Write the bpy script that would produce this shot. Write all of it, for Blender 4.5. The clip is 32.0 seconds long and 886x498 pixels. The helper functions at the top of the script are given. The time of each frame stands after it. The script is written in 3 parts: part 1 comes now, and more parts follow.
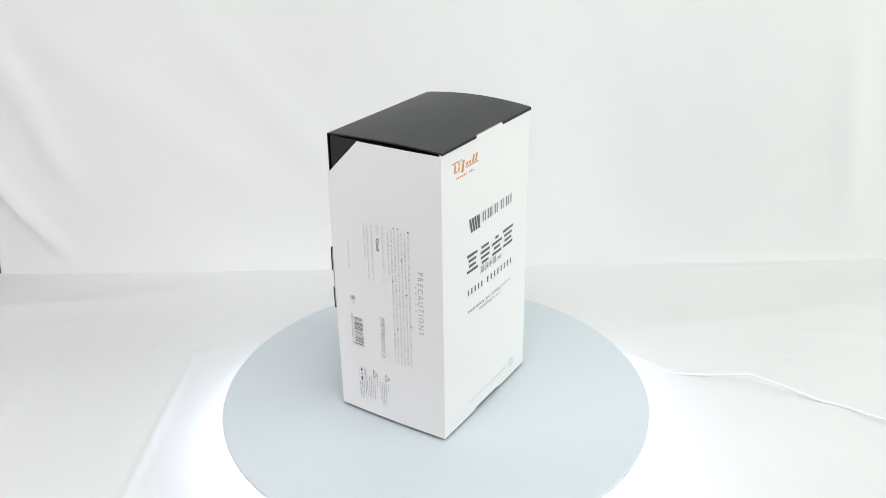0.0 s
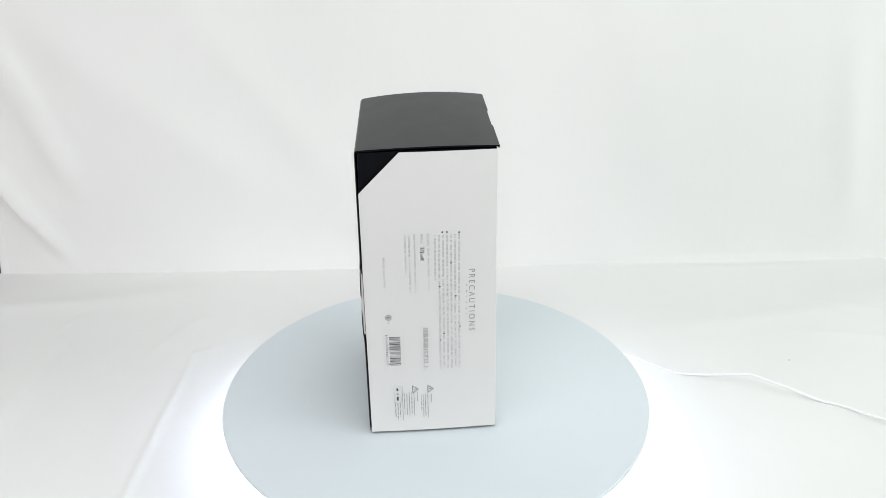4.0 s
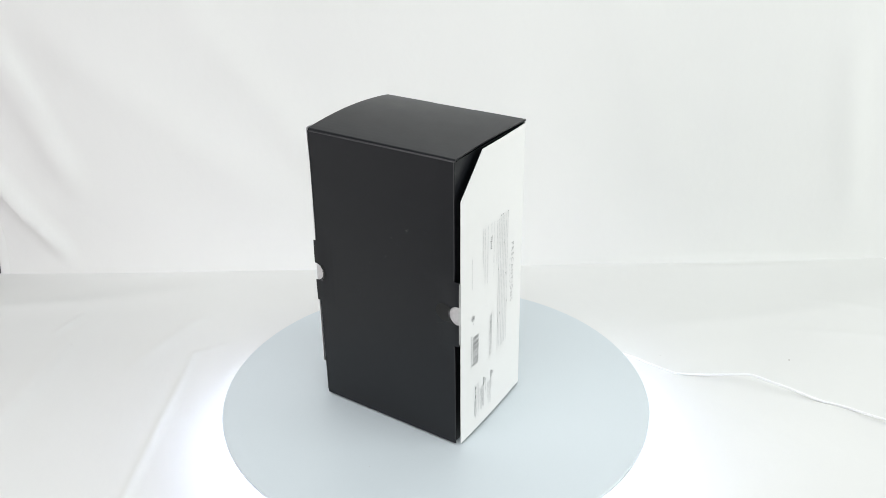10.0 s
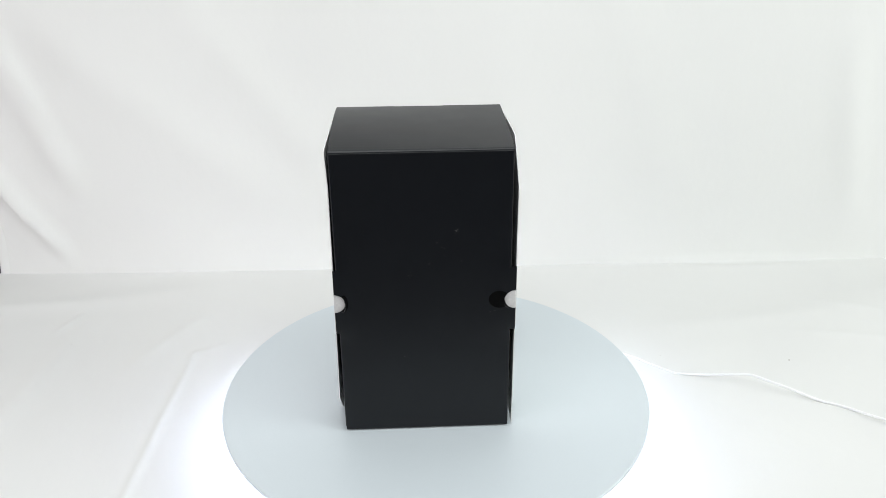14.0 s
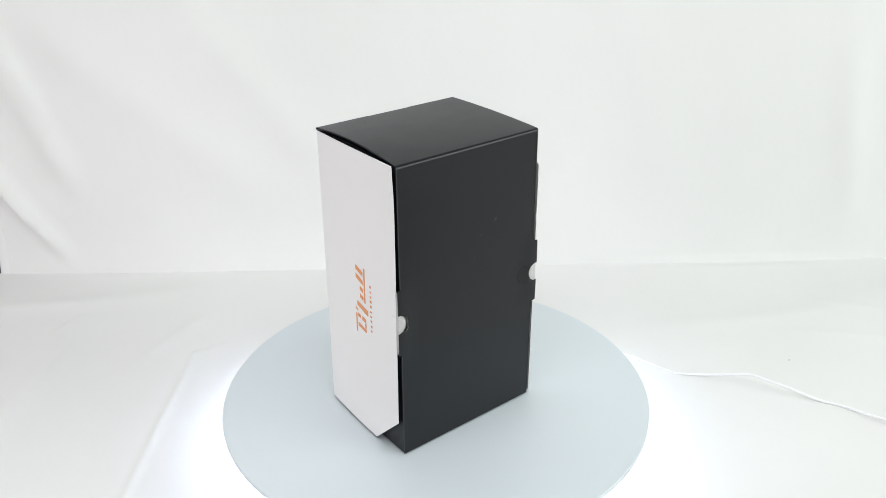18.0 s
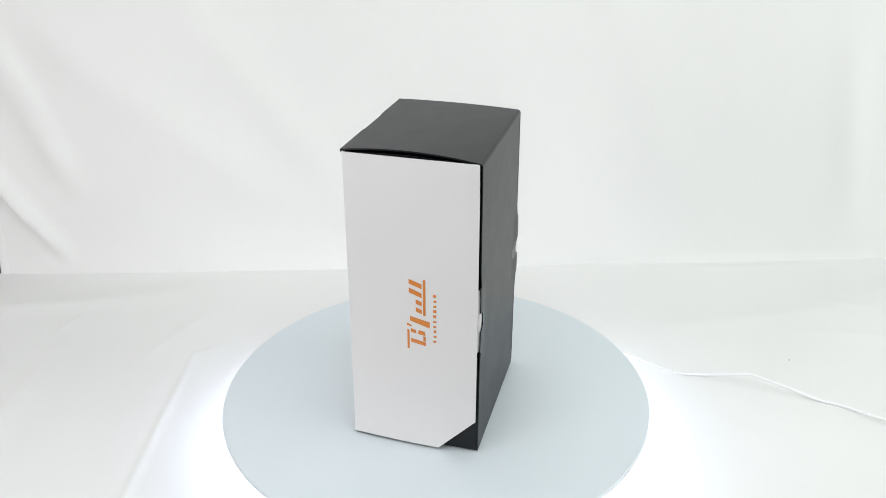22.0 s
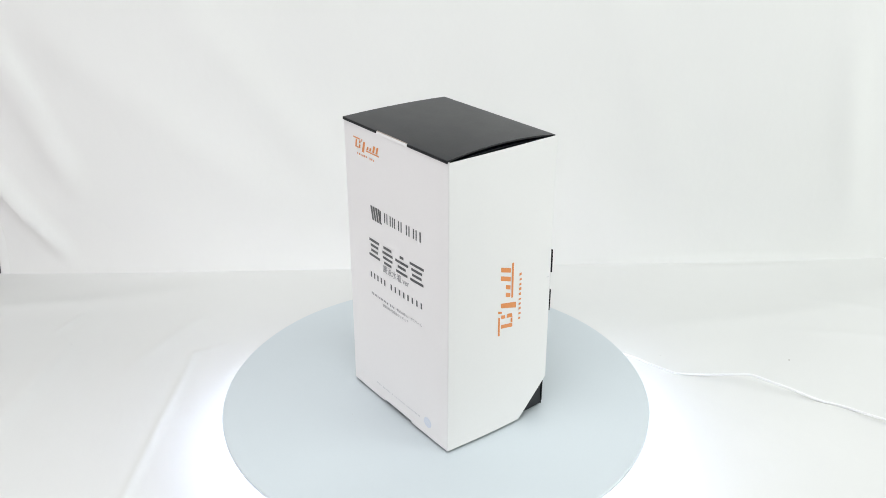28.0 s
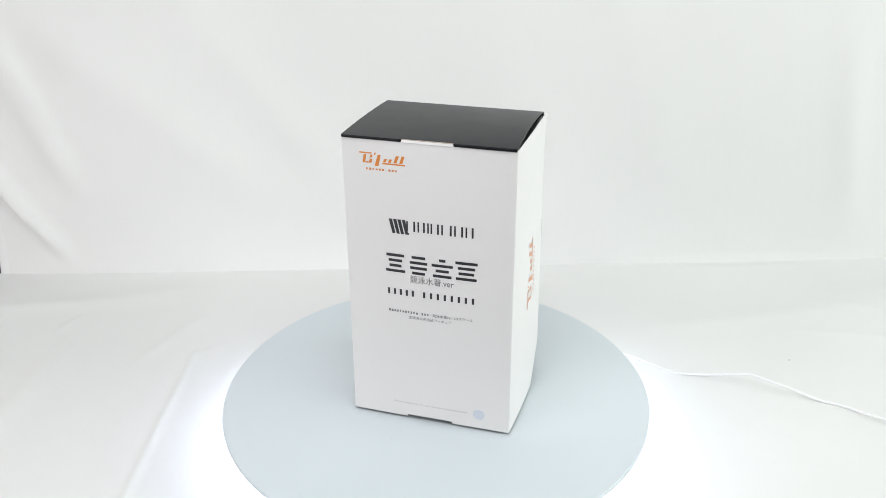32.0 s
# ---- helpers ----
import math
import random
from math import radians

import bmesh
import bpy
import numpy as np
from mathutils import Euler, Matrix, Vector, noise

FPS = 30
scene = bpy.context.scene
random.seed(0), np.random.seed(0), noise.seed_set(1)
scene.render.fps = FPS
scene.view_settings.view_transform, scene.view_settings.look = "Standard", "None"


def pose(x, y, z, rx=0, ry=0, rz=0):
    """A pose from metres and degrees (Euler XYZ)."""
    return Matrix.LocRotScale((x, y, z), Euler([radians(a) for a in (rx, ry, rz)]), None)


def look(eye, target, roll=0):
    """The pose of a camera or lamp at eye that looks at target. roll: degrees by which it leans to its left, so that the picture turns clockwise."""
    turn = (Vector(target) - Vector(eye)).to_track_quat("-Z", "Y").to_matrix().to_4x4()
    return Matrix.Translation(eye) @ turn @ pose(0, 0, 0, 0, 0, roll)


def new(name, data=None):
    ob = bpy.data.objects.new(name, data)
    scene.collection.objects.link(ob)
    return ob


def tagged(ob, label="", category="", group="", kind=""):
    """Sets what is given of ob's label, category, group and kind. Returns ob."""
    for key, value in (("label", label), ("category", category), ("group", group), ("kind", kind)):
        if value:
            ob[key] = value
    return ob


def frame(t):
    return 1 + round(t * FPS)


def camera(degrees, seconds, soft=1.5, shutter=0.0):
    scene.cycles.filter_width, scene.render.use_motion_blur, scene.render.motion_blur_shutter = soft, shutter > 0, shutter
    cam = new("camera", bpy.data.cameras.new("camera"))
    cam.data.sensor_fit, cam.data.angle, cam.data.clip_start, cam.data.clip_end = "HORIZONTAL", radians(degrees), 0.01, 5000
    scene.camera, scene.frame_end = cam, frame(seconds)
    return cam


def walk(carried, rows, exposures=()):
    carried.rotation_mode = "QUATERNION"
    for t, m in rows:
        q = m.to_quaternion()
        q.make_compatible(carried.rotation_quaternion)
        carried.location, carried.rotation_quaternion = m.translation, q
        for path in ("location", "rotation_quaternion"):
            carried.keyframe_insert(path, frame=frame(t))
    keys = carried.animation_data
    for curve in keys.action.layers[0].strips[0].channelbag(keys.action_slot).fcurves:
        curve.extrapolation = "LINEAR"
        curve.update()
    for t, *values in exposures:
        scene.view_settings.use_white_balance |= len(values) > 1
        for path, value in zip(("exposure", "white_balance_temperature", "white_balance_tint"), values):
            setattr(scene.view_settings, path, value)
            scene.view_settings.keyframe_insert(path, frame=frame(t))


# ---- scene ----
DISC_TOP = 0.05  # height of the turntable's disc over the cloth

# ---- camera: stands still on a tripod ----
cam = camera(55.478, 32.0, soft=0.7)
EYE = Vector((0.0, -0.71477, 0.50306 + DISC_TOP))
AIM = EYE + Vector((0.010714, 0.899802, -0.436166))
walk(cam, [(0.0, look(EYE, AIM, -0.3996)), (32.0, look(EYE, AIM, -0.3996))], [(0.0, 0.0), (32.0, 0.0)])


# ---- world and lights: a closed white room, two soft lamps at the sides, one overhead and an added ceiling fill ----
def build_lights():
    world = bpy.data.worlds.new("world")
    scene.world = world
    world.use_nodes = True
    world.node_tree.nodes["Background"].inputs[0].default_value = (0.8, 0.82, 0.85, 1)
    world.node_tree.nodes["Background"].inputs[1].default_value = 0.3

    def soft_lamp(name, eye, target, size, power, colour):
        data = bpy.data.lights.new(name, "AREA")
        data.shape, data.size, data.energy, data.color = "SQUARE", size, power, colour
        ob = new(name, data)
        ob.matrix_world = look(eye, target)
        return ob

    soft_lamp("lamp_left", (-1.45, -0.98, 0.55), (0, 0.1, 0.2), 1.0, 15.1, (0.995, 0.957, 0.98))
    soft_lamp("lamp_right", (1.62, -0.52, 0.64), (-0.1, 0.1, 0.2), 1.1, 22.8, (0.95, 1.0, 0.965))
    soft_lamp("lamp_overhead", (0.0, -0.42, 1.00), (0, 0.02, 0.1), 0.6, 4.9, (0.95, 0.985, 0.985))
    # unseen fill under the ceiling, added for soft light from above
    soft_lamp("fill_ceiling", (0.0, 0.12, 2.30), (0, 0.13, 0), 1.3, 9.0, (0.95, 0.99, 1.0))


build_lights()


# ---- materials ----
def material(name, colour, rough=0.6, metal=0.0, grain=0.0, grain_size=400.0, stain=0.0, stain_size=9.0, bump=0.0, bump_size=900.0,
             glow=0.0, coat=0.0, coat_rough=0.2, specular=0.5, rough_var=0.0, ior=1.5, wrinkle=0.0):
    mat = bpy.data.materials.new(name)
    mat.use_nodes = True
    nt = mat.node_tree
    sh = nt.nodes["Principled BSDF"]
    sh.inputs["Base Color"].default_value = (*colour, 1)
    sh.inputs["Roughness"].default_value = rough
    sh.inputs["Metallic"].default_value = metal
    sh.inputs["Specular IOR Level"].default_value = specular
    sh.inputs["IOR"].default_value = ior
    sh.inputs["Coat Weight"].default_value = coat
    sh.inputs["Coat Roughness"].default_value = coat_rough
    if glow:
        sh.inputs["Emission Color"].default_value = (*colour, 1)
        sh.inputs["Emission Strength"].default_value = glow
    coords = nt.nodes.new("ShaderNodeTexCoord")

    def noise_node(size, detail=3.0):
        n = nt.nodes.new("ShaderNodeTexNoise")
        n.inputs["Scale"].default_value = size
        n.inputs["Detail"].default_value = detail
        nt.links.new(coords.outputs["Object"], n.inputs["Vector"])
        return n

    def ranged(socket, low, high):
        r = nt.nodes.new("ShaderNodeMapRange")
        r.inputs["From Min"].default_value, r.inputs["From Max"].default_value = 0.25, 0.75
        r.inputs["To Min"].default_value, r.inputs["To Max"].default_value = low, high
        nt.links.new(socket, r.inputs["Value"])
        return r.outputs["Result"]

    if grain or stain:
        a = ranged(noise_node(grain_size).outputs["Fac"], 1 - grain, 1 + grain)
        b = ranged(noise_node(stain_size, 4.0).outputs["Fac"], 1 - stain, 1 + stain)
        mul = nt.nodes.new("ShaderNodeMath")
        mul.operation = "MULTIPLY"
        nt.links.new(a, mul.inputs[0])
        nt.links.new(b, mul.inputs[1])
        scale = nt.nodes.new("ShaderNodeVectorMath")
        scale.operation = "SCALE"
        scale.inputs[0].default_value = colour
        nt.links.new(mul.outputs[0], scale.inputs["Scale"])
        nt.links.new(scale.outputs[0], sh.inputs["Base Color"])
    if rough_var:
        nt.links.new(ranged(noise_node(stain_size * 2.3, 5.0).outputs["Fac"], rough - rough_var, rough + rough_var), sh.inputs["Roughness"])
    if bump:
        bn = nt.nodes.new("ShaderNodeBump")
        bn.inputs["Strength"].default_value = bump
        bn.inputs["Distance"].default_value = 0.0004
        nt.links.new(noise_node(bump_size, 2.0).outputs["Fac"], bn.inputs["Height"])
        nt.links.new(bn.outputs["Normal"], sh.inputs["Normal"])
        if wrinkle:
            stretch = nt.nodes.new("ShaderNodeMapping")
            stretch.inputs["Rotation"].default_value = (0.5, 0.4, 0.7)
            stretch.inputs["Scale"].default_value = (1.7, 1.0, 1.3)
            nt.links.new(coords.outputs["Object"], stretch.inputs["Vector"])
            folds = noise_node(9.0, 4.0)
            nt.links.new(stretch.outputs[0], folds.inputs["Vector"])
            bw = nt.nodes.new("ShaderNodeBump")
            bw.inputs["Strength"].default_value, bw.inputs["Distance"].default_value = 1.0, wrinkle
            nt.links.new(folds.outputs["Fac"], bw.inputs["Height"])
            nt.links.new(bw.outputs["Normal"], bn.inputs["Normal"])
    return mat


CARD_WHITE = material("coated white card", (0.785, 0.775, 0.772), 0.37, grain=0.006, stain=0.008, stain_size=14, bump=0.05, rough_var=0.05)
CARD_BLACK = material("matt black card", (0.0035, 0.0043, 0.0064), 0.36, grain=0.06, stain=0.06, stain_size=22, bump=0.08, bump_size=1500, rough_var=0.018, ior=1.40)
# paler than the card: rubbing, and the fold's edge highlight painted in
CARD_WORN_LIT = material("rubbed black card fold with painted highlight", (0.020, 0.021, 0.023), 0.5, grain=0.25, grain_size=600, stain=0.2, stain_size=40)
# white card greyed for the film over it and the notch's shade
CARD_TAB_DIM = material("white card tab darkened for recess and film", (0.56, 0.55, 0.55), 0.7, grain=0.08, grain_size=350, stain=0.10, stain_size=120)
CARD_EDGE = material("raw brown card edge", (0.46, 0.39, 0.34), 0.9, grain=0.1)
INK_DARK = material("dark grey ink", (0.024, 0.026, 0.031), 0.32, grain=0.03, coat=0.9, coat_rough=0.3)
INK_MID = material("mid grey ink", (0.12, 0.12, 0.125), 0.32, grain=0.03, coat=0.9, coat_rough=0.3)
INK_GREY = material("grey ink", (0.19, 0.19, 0.205), 0.4, grain=0.03, coat=0.9, coat_rough=0.3)
INK_SOFT = material("soft grey ink", (0.32, 0.32, 0.33), 0.4, grain=0.03, coat=0.6, coat_rough=0.3)
INK_PALE = material("pale grey ink", (0.58, 0.58, 0.59), 0.4, grain=0.03, coat=0.6, coat_rough=0.3)
INK_HAIR = material("hairline grey ink", (0.73, 0.73, 0.73), 0.4, coat=0.6, coat_rough=0.3)
INK_ORANGE = material("orange ink", (0.72, 0.235, 0.035), 0.32, grain=0.03, coat=0.9, coat_rough=0.3)
SEAL_FOIL = material("silver foil", (0.66, 0.70, 0.78), 0.33, metal=0.3, grain=0.06, grain_size=900)
SEAL_CLEAR = material("clear glossy tape on black", (0.0014, 0.0015, 0.0018), 0.09, grain=0.08, stain=0.1, stain_size=60, ior=1.40)
FILM_GLINT = material("glints on puckered clear film", (0.09, 0.09, 0.093), 0.16, grain=0.3, grain_size=900, coat=1.0, coat_rough=0.05)
SCUFF = material("grey scuff", (0.055, 0.055, 0.055), 0.6, grain=0.3, grain_size=1500)
FROSTED = material("frosted pale blue acrylic", (0.607, 0.661, 0.696), 0.34, grain=0.006, stain=0.012, stain_size=7, bump=0.04, bump_size=1200)
PLASTIC = material("white plastic", (0.75, 0.75, 0.75), 0.4, grain=0.01)
LED = material("cool white light strip", (0.73, 0.80, 1.0), 0.5, glow=25.0)
CLOTH = material("white cotton cloth", (0.745, 0.745, 0.735), 0.92, grain=0.006, grain_size=700, stain=0.012, stain_size=5, bump=0.06, bump_size=700, specular=0.2, wrinkle=0.0012)
CABLE = material("white cable sheath", (0.86, 0.86, 0.86), 0.45, grain=0.01)
DUST = material("grey brown dust", (0.38, 0.35, 0.32), 0.9)
WALL_PAINT = material("pale wall paint", (0.42, 0.42, 0.415), 0.85, grain=0.01, stain=0.02, stain_size=2)
FLOOR_GREY = material("dark grey floor", (0.075, 0.072, 0.07), 0.7, grain=0.06, stain=0.08, stain_size=4)


# ---- building helpers ----
def finish(name, bm, mat, smooth=False):
    mesh = bpy.data.meshes.new(name)
    bm.normal_update()
    bm.to_mesh(mesh)
    bm.free()
    mesh.materials.append(mat)
    if smooth:
        for poly in mesh.polygons:
            poly.use_smooth = True
    return new(name, mesh)


def part(name, bm, mat, parent, label="", smooth=False):
    ob = finish(name, bm, mat, smooth)
    ob.parent = parent
    if label:
        tagged(ob, label)
    return ob


def box_mesh(x0, x1, y0, y1, z0, z1, bevel=0.0):
    bm = bmesh.new()
    bmesh.ops.create_cube(bm, size=1.0)
    for v in bm.verts:
        v.co = Vector((x0 + (v.co.x + 0.5) * (x1 - x0), y0 + (v.co.y + 0.5) * (y1 - y0), z0 + (v.co.z + 0.5) * (z1 - z0)))
    if bevel:
        bmesh.ops.bevel(bm, geom=bm.edges[:], offset=bevel, segments=2, affect="EDGES", profile=0.5)
    return bm


def ring_mesh(profile, count=128):
    """A solid of revolution round the z axis; the profile is a closed loop of (radius, z)."""
    bm = bmesh.new()
    rows = []
    for i in range(count):
        a = 2 * math.pi * i / count
        rows.append([bm.verts.new((r * math.cos(a), r * math.sin(a), z)) for r, z in profile])
    for i in range(count):
        a, b = rows[i], rows[(i + 1) % count]
        for k in range(len(profile)):
            m = (k + 1) % len(profile)
            if profile[k][0] == 0 and profile[m][0] == 0:
                continue
            bm.faces.new((a[k], b[k], b[m], a[m]))
    bmesh.ops.remove_doubles(bm, verts=bm.verts[:], dist=1e-6)
    bmesh.ops.dissolve_degenerate(bm, edges=bm.edges[:], dist=1e-7)
    bmesh.ops.recalc_face_normals(bm, faces=bm.faces[:])
    return bm


def steps(a, b, pitch):
    n = max(1, math.ceil(abs(b - a) / pitch - 1e-6))
    return [a + (b - a) * i / n for i in range(n + 1)]


def spans(stops, pitch):
    out = [stops[0]]
    for a, b in zip(stops, stops[1:]):
        out += steps(a, b, pitch)[1:]
    return out


def sheet(us, zs, place, keep=lambda u, z: True, thick=0.0006, cuts=(), snap=None):
    """A card sheet: a grid over (u, z), trimmed by keep and by half planes, bent by place(u, z) and given its thickness."""
    bm = bmesh.new()
    grid = [[bm.verts.new((u, z, 0)) for u in us] for z in zs]
    for j in range(len(zs) - 1):
        for i in range(len(us) - 1):
            if keep((us[i] + us[i + 1]) / 2, (zs[j] + zs[j + 1]) / 2):
                bm.faces.new((grid[j][i], grid[j][i + 1], grid[j + 1][i + 1], grid[j + 1][i]))
    for (pu, pz), (nu, nz) in cuts:
        bmesh.ops.bisect_plane(bm, geom=bm.verts[:] + bm.edges[:] + bm.faces[:], plane_co=(pu, pz, 0), plane_no=(nu, nz, 0), clear_outer=True)
    bmesh.ops.delete(bm, geom=[v for v in bm.verts if not v.link_faces], context="VERTS")
    for v in bm.verts:
        u, z = v.co.x, v.co.y
        if snap:
            u, z = snap(u, z)
        v.co = place(u, z)
    bm.normal_update()
    bmesh.ops.solidify(bm, geom=bm.faces[:], thickness=thick)
    bmesh.ops.recalc_face_normals(bm, faces=bm.faces[:])
    return bm


# ---- the carton: sizes in metres, origin on the turntable's axis ----
X0, X1 = -0.0655, 0.0876  # left and right edges of the front
YF, YB = -0.0532, 0.0655  # front and back
TALL = 0.2792
EDGE_R = 0.0010
LIFT = 0.0018  # the bottom flap bulges, so the edges of the foot stand off the disc


def foot(z):
    """How much of the spread at the foot is left at a height."""
    return (1 - min(max(z / TALL, 0), 1)) ** 2


def front_at(u, z, out=0.0):
    f = min(max(z / TALL, 0), 1)
    y = YF + 0.0022 * f
    s = min(max((u - X0) / (X1 - X0), 0), 1)
    y -= 0.0022 * math.sin(math.pi * s) * (0.25 + 0.75 * math.sin(math.pi * f))
    near = min(u - X0, X1 - u)
    if near < EDGE_R:
        y += EDGE_R - math.sqrt(max(EDGE_R ** 2 - (EDGE_R - near) ** 2, 0))
    return Vector((u + foot(z) * (0.0016 * s - 0.0010), y - out - 0.0010 * foot(z), z))


def lean(s, z):
    """The front leans back towards its top; the sides follow it near their front edges."""
    return 0.0022 * min(max(z / TALL, 0), 1) * min(max(1 - s, 0), 1) ** 10


def left_at(u, z, out=0.0):
    s = (u - YF) / (YB - YF)
    return Vector((X0 - 0.0047 * s - 0.0012 * math.sin(math.pi * min(max(s, 0), 1)) - out - foot(z) * 0.0010 * (1 - 0.7 * s), u + lean(s, z) - 0.0011 * foot(z), z))


def right_at(u, z, out=0.0):
    s = (u - YF) / (YB - YF)
    f = z / TALL
    return Vector((X1 + s * (0.0042 - 0.0026 * f) + 0.0010 * math.sin(math.pi * min(max(s, 0), 1)) + 0.0016 * max(s, 0) ** 3 * math.exp(-((z - TALL) / 0.022) ** 2) + foot(z) * (0.0006 + 0.0009 * math.sin(math.pi * min(max(s, 0), 1))) + out, u + lean(s, z) - 0.0011 * foot(z), z))


def back_at(u, z, out=0.0):
    y = YB + 0.0006
    for edge in (X0, X1):
        y += 0.0013 * math.exp(-(((u - edge) / 0.012) ** 2)) * math.exp(-(((z - 0.138) / 0.036) ** 6))
    # towards the foot the fold on the left swings out to the side panel
    d = u - (X0 + 0.0013)
    out_left = min(max(1 - d / 0.05, 0), 1) if d > 0 else min(max(1 + d / 0.0035, 0), 1)
    return Vector((u - 0.0017 * out_left * (1 - min(max(z / TALL, 0), 1)), y + out - 0.0012 * foot(z), z))


def lid_at(u, v, out=0.0):
    s = (v - YF) / (YB - YF)
    rise = (0.0013 + 0.0033 * (u - X0) / (X1 - X0)) * math.sin(math.pi * min(max(s, 0), 1)) ** 0.8 if 0 < s < 1 else 0.0
    turn = min(max((v - (YB - 0.0016)) / 0.0022, 0), 1)  # rolls over into the back
    return Vector((u, v, TALL + 0.0012 - 0.0024 * s + rise + out - 0.0020 * (1 - math.sqrt(1 - turn * turn))))


PRINT = 0.0002  # the ink stands this far off the card


def inked(name, shapes, mat, parent, at, label=""):
    """Printed marks: each shape is a convex outline of (u, z) on the sheet given by at()."""
    bm = bmesh.new()
    for shape in shapes:
        us = [p[0] for p in shape]
        if len(shape) == 4 and (max(us) - min(us) > 0.006 or max(p[1] for p in shape) - min(p[1] for p in shape) > 0.006):
            a, b, c, d = (Vector(p) for p in shape)
            n = max(1, math.ceil(max((b - a).length, (c - b).length) / 0.005))
            long_ab = (b - a).length > (c - b).length
            lo = [(a.lerp(b, i / n), d.lerp(c, i / n)) for i in range(n + 1)] if long_ab else [(a.lerp(d, i / n), b.lerp(c, i / n)) for i in range(n + 1)]
            rows = [(bm.verts.new(at(p.x, p.y, PRINT)), bm.verts.new(at(q.x, q.y, PRINT))) for p, q in lo]
            for (p, q), (r, s) in zip(rows, rows[1:]):
                bm.faces.new((p, r, s, q))
        else:
            bm.faces.new([bm.verts.new(at(p[0], p[1], PRINT)) for p in shape])
    return part(name, bm, mat, parent, label)


def bar(u0, u1, z0, z1, lean=0.0):
    return [(u0, z0), (u1, z0), (u1 + lean, z1), (u0 + lean, z1)]


def lettering(name, body, mat, parent, at, origin, along, up, length, height, label="", spacing=1.0, slim=0.0):
    """Words on a sheet: they fill length x height from origin, running along and standing up (directions in the sheet)."""
    curve = bpy.data.curves.new(name, "FONT")
    curve.body = body
    curve.resolution_u = 3
    curve.space_character, curve.offset = spacing, -slim
    ob = new(name, curve)
    mesh = bpy.data.meshes.new_from_object(ob.evaluated_get(bpy.context.evaluated_depsgraph_get()))
    bpy.data.objects.remove(ob)
    bpy.data.curves.remove(curve)
    xs = [v.co.x for v in mesh.vertices]
    ys = [v.co.y for v in mesh.vertices]
    x0, y0, w, h = min(xs), min(ys), max(xs) - min(xs), max(ys) - min(ys)
    for v in mesh.vertices:
        a, b = (v.co.x - x0) / w * length, (v.co.y - y0) / h * height
        v.co = at(origin[0] + along[0] * a + up[0] * b, origin[1] + along[1] * a + up[1] * b, PRINT)
    mesh.materials.clear()
    mesh.materials.append(mat)
    text = new(name, mesh)
    text.parent = parent
    if label:
        tagged(text, label)
    return text


def mark_shapes(origin, along, up, length, height):
    """An orange trade mark as plain slanted shapes: a swash, slanted bars and an underline."""
    def q(*pts):
        return [(origin[0] + along[0] * a * length + up[0] * b * height, origin[1] + along[1] * a * length + up[1] * b * height) for a, b in pts]
    return [
        q((0.00, 0.88), (0.27, 0.88), (0.285, 1.00), (0.01, 1.00)),
        q((0.070, 0.00), (0.125, 0.00), (0.160, 0.80), (0.105, 0.80)),
        q((0.135, 0.00), (0.205, 0.00), (0.211, 0.13), (0.141, 0.13)),
        q((0.215, 0.00), (0.275, 0.06), (0.290, 0.38), (0.232, 0.42)),
        q((0.235, 0.50), (0.285, 0.54), (0.300, 0.80), (0.248, 0.80)),
        q((0.325, 0.76), (0.350, 0.76), (0.375, 1.02), (0.340, 1.02)),
        q((0.335, -0.22), (0.420, -0.22), (0.475, 0.84), (0.410, 0.84)),
        q((0.52, 0.20), (0.58, 0.20), (0.61, 0.52), (0.55, 0.52)),
        q((0.50, 0.00), (1.00, 0.00), (0.995, 0.13), (0.505, 0.13)),
        q((0.63, 0.20), (0.69, 0.20), (0.72, 0.52), (0.66, 0.52)),
        q((0.745, 0.20), (0.81, 0.20), (0.87, 0.88), (0.805, 0.88)),
        q((0.87, 0.20), (0.935, 0.20), (0.99, 0.88), (0.925, 0.88)),
    ]


def dashes(origin, along, up, length, height, seed, cell=0.0016, fill=0.72, rest=0.1):
    """A line of writing too small to read: a row of short plain bars."""
    rnd = random.Random(seed)
    out, a = [], 0.0
    while a < length:
        w = min(cell * fill * rnd.uniform(0.7, 1.15), length - a)
        if rnd.random() > rest:
            lo, hi = rnd.uniform(0, 0.15) * height, rnd.uniform(0.8, 1.0) * height
            bands = ((lo, hi),) if not 0.0012 < height < 0.0019 or rnd.random() < 0.35 else ((lo, 0.36 * height), (0.62 * height, hi))
            for b0, b1 in bands:
                out.append([(origin[0] + along[0] * s + up[0] * t, origin[1] + along[1] * s + up[1] * t) for s, t in ((a, b0), (a + w, b0), (a + w, b1), (a, b1))])
        a += cell
    return out


def outline(u0, u1, z0, z1, w=0.00025):
    return [bar(u0, u1, z0, z0 + w), bar(u0, u1, z1 - w, z1), bar(u0, u0 + w, z0 + w, z1 - w), bar(u1 - w, u1, z0 + w, z1 - w)]


